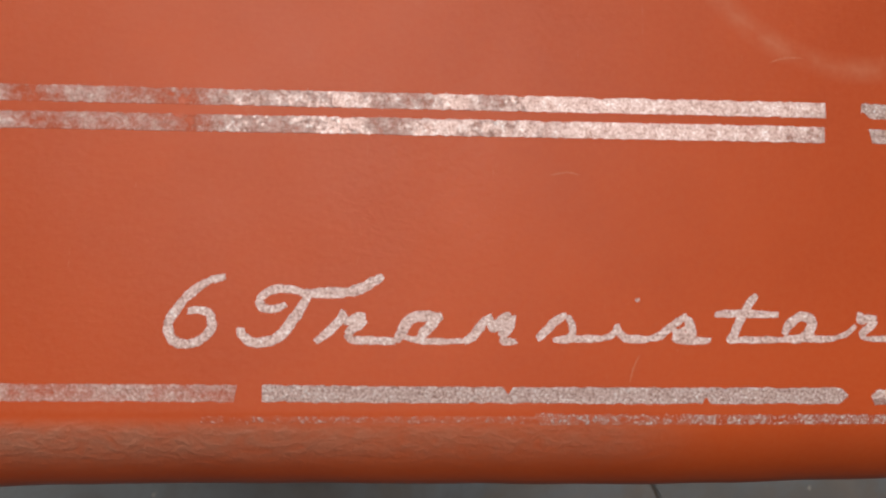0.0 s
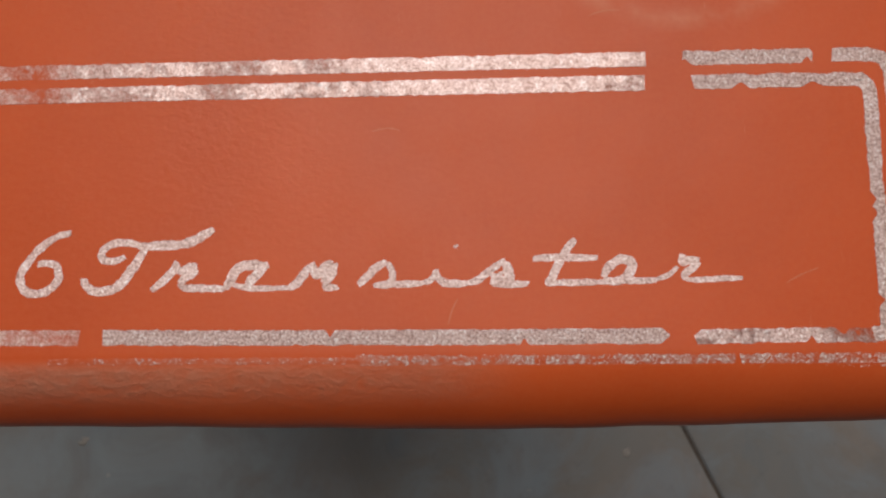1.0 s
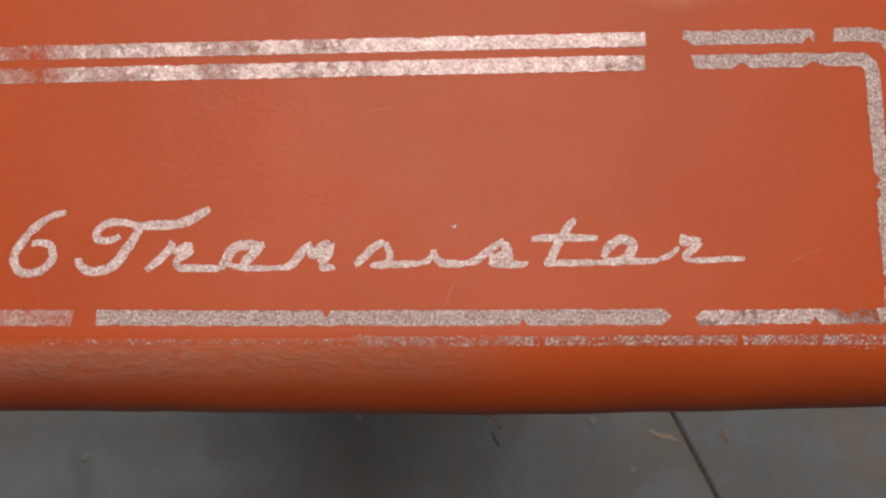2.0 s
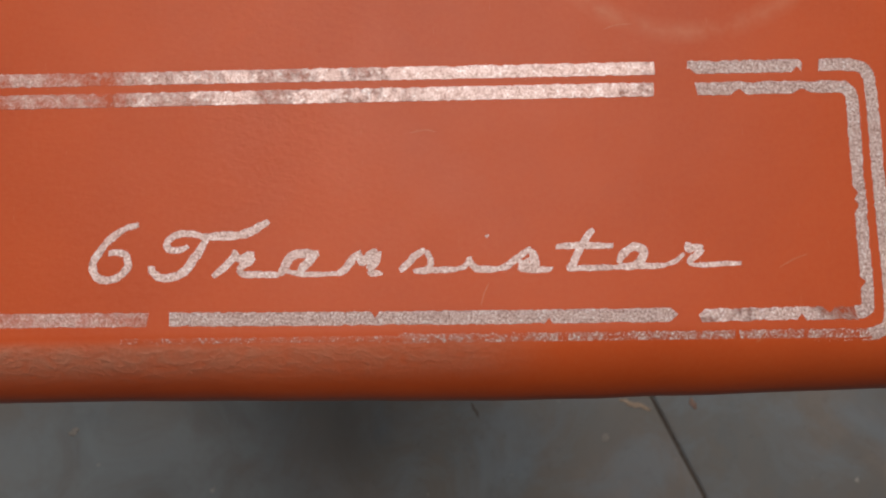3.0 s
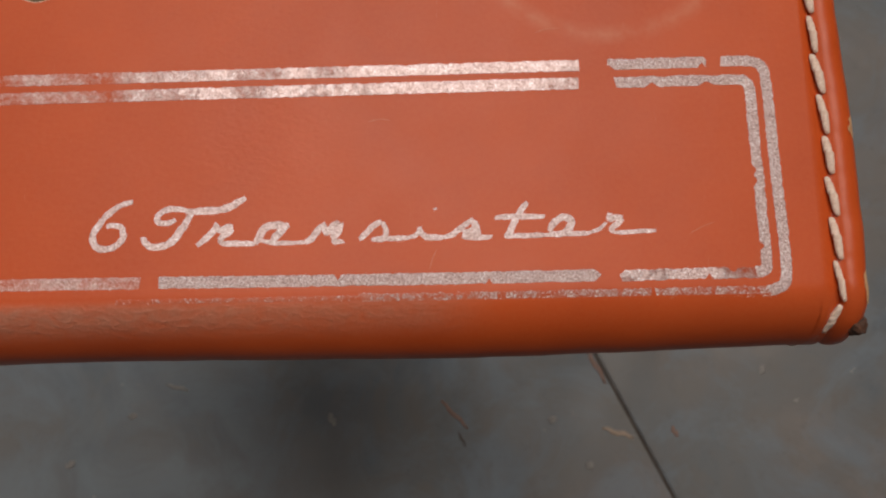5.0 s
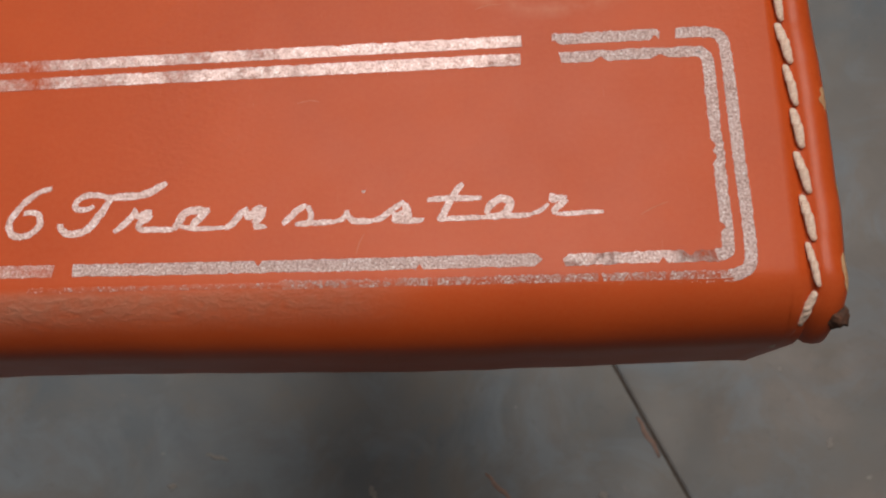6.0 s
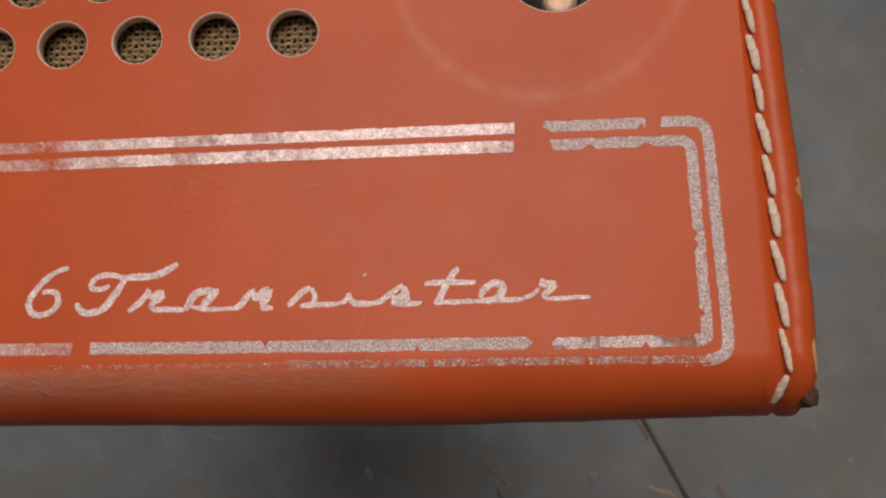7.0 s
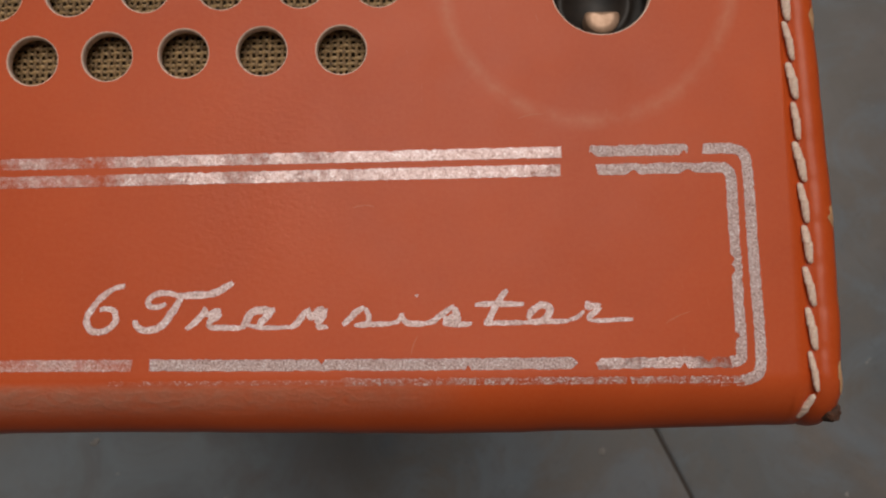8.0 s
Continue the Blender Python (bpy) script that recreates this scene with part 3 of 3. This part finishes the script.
# ---- stamped script lettering: each glyph drawn with a few pen strokes ----
GLYPHS = [
    ("numeral", -31.0, [(0.85, [(4.6, 5.1), (3.5, 4.8), (2.1, 3.9), (1.0, 2.7), (0.3, 1.6), (0.1, 0.7), (0.5, -0.2), (1.4, -0.5), (2.5, -0.3), (3.5, 0.5), (3.65, 1.3), (3.4, 2.0), (2.6, 2.3), (1.6, 2.2)])]),
    ("letter", -25.0, [(0.75, [(3.8, 2.9), (3.0, 2.5), (2.0, 2.5), (1.55, 3.0), (1.8, 3.6), (2.7, 4.1), (4.0, 4.15), (5.3, 3.85)]),
                       (0.95, [(5.0, 3.85), (6.8, 3.85), (8.4, 3.95), (9.9, 4.25), (11.0, 4.8), (11.9, 5.4)]),
                       (0.95, [(5.6, 3.6), (4.95, 2.5), (4.3, 1.5), (3.4, 0.3), (2.3, -0.28), (1.0, -0.37), (0.2, 0.2), (0.0, 0.75)])]),
    ("letter", -18.8, [(0.75, [(0.0, -0.3), (1.0, 0.45), (2.0, 1.5), (2.4, 2.45)]), (0.7, [(2.3, 2.2), (2.7, 1.5), (3.7, 1.95), (4.3, 1.9)]),
                       (1.0, [(4.2, 1.7), (3.2, 0.8), (2.7, 0.3)]), (0.72, [(2.6, 0.4), (3.2, -0.08), (4.8, -0.11), (6.9, -0.2)])]),
    ("letter", -11.9, [(0.95, [(0.0, -0.2), (0.4, 0.5), (0.9, 1.4), (1.6, 1.9), (2.8, 2.0), (4.0, 2.0)]), (0.9, [(3.7, 1.8), (3.0, 1.2), (2.3, 0.5), (2.0, -0.05)]),
                       (0.6, [(0.6, 0.2), (1.5, 0.0), (2.8, -0.15), (4.6, -0.13), (5.9, -0.1)])]),
    ("letter", -6.0, [(0.85, [(0.0, -0.1), (0.8, 0.4), (1.6, 1.5), (2.3, 2.0)]), (0.9, [(2.2, 1.9), (2.45, 1.0), (2.9, 1.4), (3.6, 2.0), (4.2, 2.1)]),
                      (1.05, [(4.1, 2.0), (3.8, 1.2), (3.3, 0.4)]), (0.72, [(3.2, 0.5), (3.5, -0.1), (4.5, -0.03)])]),
    ("letter", 0.3, [(0.8, [(0.0, 0.06), (0.7, 0.7), (1.7, 1.7), (2.7, 2.25)]), (0.75, [(2.65, 2.2), (3.1, 1.5), (3.2, 0.6), (2.7, 0.13), (1.7, 0.04)]), (0.7, [(1.5, 0.05), (2.9, 0.15), (4.3, 0.17), (6.0, 0.2)])]),
    ("letter", 6.2, [(0.6, [(-0.1, 0.2), (0.9, 0.55), (1.35, 1.5)]), (0.75, [(1.3, 1.2), (1.6, 0.55), (2.4, 0.18), (4.2, 0.16)]), (0.40, [(3.0, 3.7), (3.15, 3.62), (3.3, 3.6)])]),
    ("letter", 10.3, [(0.7, [(-0.1, 0.16), (1.1, 0.5), (2.2, 1.4), (3.6, 2.3)]), (1.0, [(3.5, 2.2), (3.85, 1.3), (3.8, 0.5), (2.9, 0.15), (2.2, 0.4)]), (0.7, [(2.2, 0.75), (2.8, 0.8), (3.3, 1.0)]), (0.68, [(2.6, 0.2), (3.7, 0.07), (5.7, 0.1)])]),
    ("letter", 16.4, [(0.8, [(3.9, 4.15), (3.2, 3.3), (2.4, 2.0), (1.8, 0.7), (1.4, 0.2), (2.0, 0.12)]), (0.72, [(0.0, 2.4), (1.6, 2.5), (3.4, 2.5), (6.0, 2.45)]), (0.66, [(1.8, 0.18), (4.4, 0.2), (6.0, 0.2)])]),
    ("letter", 22.4, [(0.9, [(0.4, 0.3), (0.8, 1.4), (1.9, 2.25), (2.9, 2.15), (3.05, 1.4), (2.5, 0.6), (1.7, 0.3), (0.8, 0.3)]), (0.66, [(-0.1, 0.2), (2.4, 0.35), (4.2, 0.3), (5.4, 0.4)])]),
    ("letter", 27.8, [(0.5, [(-0.1, 0.4), (1.1, 0.86), (1.9, 1.6)]), (0.8, [(2.4, 2.75), (2.35, 2.05), (3.0, 2.15), (3.9, 2.15)]), (0.75, [(3.8, 2.0), (3.1, 1.35), (2.5, 0.85), (2.6, 0.35)]), (0.55, [(2.55, 0.4), (4.0, 0.36), (5.8, 0.45), (7.8, 0.48)])]),
]
for kind, gx, strokes in GLYPHS:
    bm = bmesh.new()
    for width, pts in strokes:
        band(bm, [(gx + px, -35.0 + py) for px, py in pts], width, 0.20, 0.35, 0.10, 0.98)
    part(kind, bm, FOIL_SCRIPT, radio, "silver foil script character")

# ---- faint scratches in the leather ----
for pts in ([(8.6, -38.6), (8.9, -37.4), (9.5, -36.2)], [(39.5, -35.0), (41.0, -34.2), (42.6, -33.6)], [(1.5, -20.5), (3.0, -20.2), (4.2, -20.4)], [(22.0, -9.5), (23.5, -9.0), (25.4, -8.9)], [(36.2, -43.2), (37.4, -42.2), (38.0, -41.3)]):
    bm = bmesh.new()
    band(bm, pts, 0.16, 0.5, 0.8)
    part("scratch", bm, SCRATCH, radio, "faint pale scratch")

# ---- added, unseen stand that carries the radio clear of the floor ----
stand = tagged(new("added_stand"), "plain added wooden stand, unseen, carrying the radio and shading the floor", "stand", kind="thing")


def slab(name, x0, x1, y0, y1, z0, z1):
    bm = bmesh.new()
    bmesh.ops.create_cube(bm, size=1, matrix=Matrix.LocRotScale(((x0 + x1) / 2, (y0 + y1) / 2, (z0 + z1) / 2), None, (x1 - x0, y1 - y0, z1 - z0)))
    bmesh.ops.bevel(bm, geom=bm.edges[:], offset=1.5, segments=2, affect="EDGES")
    part(name, bm, WOOD, stand)


TOP = LIFT - DEEP
slab("top", -100, 20, -10, 62, TOP - 14, TOP)
# upright added where its shade makes the dark blotch on the floor
slab("shading_post", -58, -22, 40, 58, 12, TOP - 14)
slab("foot", -90, 6, 36, 120, 0, 12)

# ---- floor of painted boards, and the ground under it ----
bm = bmesh.new()
bmesh.ops.create_grid(bm, x_segments=8, y_segments=8, size=60000, matrix=Matrix.Translation((0, 0, -160)))
tagged(part("ground", bm, SOIL), "bare dark earth under the boards", "ground", kind="structure")
floor = tagged(new("floor"), "grey painted floor of wide boards with worn spots", "floor", kind="structure")
BOARD, GAP, LEAN = 620.0, 1.5, 26.5
bm = bmesh.new()
bmesh.ops.create_cube(bm, size=1, matrix=Matrix.LocRotScale((0, 500, -11), None, (BOARD - GAP, 2490, 22)))
bmesh.ops.bevel(bm, geom=[e for e in bm.edges if abs(e.verts[0].co.y - e.verts[1].co.y) > 1000], offset=0.6, segments=2, affect="EDGES")
board = part("plank", bm, PAINT, floor, smooth=False)
turn = pose(0.0990, -0.060, 0, 0, 0, LEAN)
for i in range(-3, 3):
    o = board if i == -3 else again(board, "plank", 0, 0, 0)
    o.matrix_basis = turn @ pose((i + 0.5) * BOARD / 1000, 0, 0)

bm = bmesh.new()
for i in range(-2, 3):
    bmesh.ops.create_cube(bm, size=1, matrix=Matrix.LocRotScale((i * BOARD, 500, -4.0), None, (GAP - 0.1, 2480, 6)))
filler = part("joint_dirt", bm, JOINT, floor, "brown dirt packed in the board joints")
filler.matrix_basis = turn

# ---- unseen walls added round the camera; the high ones block sky light ----
for name, x, y, lx, ly, top in (("unseen_wall_north", 0, 1800, 3820, 100, 1500), ("unseen_wall_south", 0, -800, 3820, 100, 3200), ("unseen_wall_west", -1910, 500, 100, 2500, 3600), ("unseen_wall_east", 1910, 500, 100, 2500, 1900)):
    bm = bmesh.new()
    bmesh.ops.create_cube(bm, size=1, matrix=Matrix.LocRotScale((x, y, (top - 160) / 2), None, (lx, ly, top + 160)))
    wall = tagged(part(name, bm, WALL, smooth=False), "plain dull brown wall, unseen, added to hold back sky light", "wall", kind="structure")
    wall.matrix_basis = turn

# bits lying on the boards
def crumb(name, label, mat, x, y, length, width, rz):
    bm = bmesh.new()
    n = 7
    pts = [Vector((length * (i / (n - 1) - 0.5), 0.25 * width * math.sin(i * 1.9), width * 0.07)) for i in range(n)]
    tube(bm, pts, [width * (0.25 + 0.3 * math.sin(math.pi * i / (n - 1))) for i in range(n)], 9, 0.14)
    o = part(name, bm, mat)
    o.matrix_basis = pose(x / 1000, y / 1000, 0, 0, 0, rz)
    return tagged(o, label, name.replace("_", " "), kind="thing")


crumb("straw", "short dry straw lying beside the board joint", STRAW, 93.0, -66.0, 14, 2.1, -17)
crumb("paint_chip", "tiny pale chip on the grey boards", FLECK, 64.3, -59.7, 3.2, 2.9, 20)
crumb("paint_chip", "tiny pale chip on the grey boards", FLECK, 79.9, -79.8, 3.2, 2.8, 70)
crumb("paint_chip", "small pale chip on the grey boards", FLECK, -32.4, -57.4, 5.8, 2.4, -62)
crumb("dry_fibre", "thin brownish fibre on the grey boards", RUST, 21.3, -56.4, 17, 1.8, -46)
crumb("dry_fibre", "thin dark fibre on the grey boards", JOINT, 24.4, -67.3, 7, 1.1, -62)
crumb("paint_chip", "small reddish chip on the grey boards", RUST, 118.0, -66.0, 5, 2.1, -60)
crumb("paint_chip", "small pale chip on the grey boards", FLECK, 159.0, -40.0, 4.2, 2.2, 80)
crumb("paint_chip", "small pale chip on the grey boards", FLECK, -145.0, -74.0, 4.5, 2.2, 40)
crumb("paint_chip", "small pale chip on the grey boards", FLECK, -119.0, -54.0, 3.6, 2.2, 10)
crumb("dry_fibre", "pale curved fibre on the grey boards", FLECK, -100.0, -42.0, 10.0, 1.6, -14)
crumb("dry_fibre", "pinkish splinter lying along the board joint", RUST, 84.5, -36.0, 19, 2.0, -62)
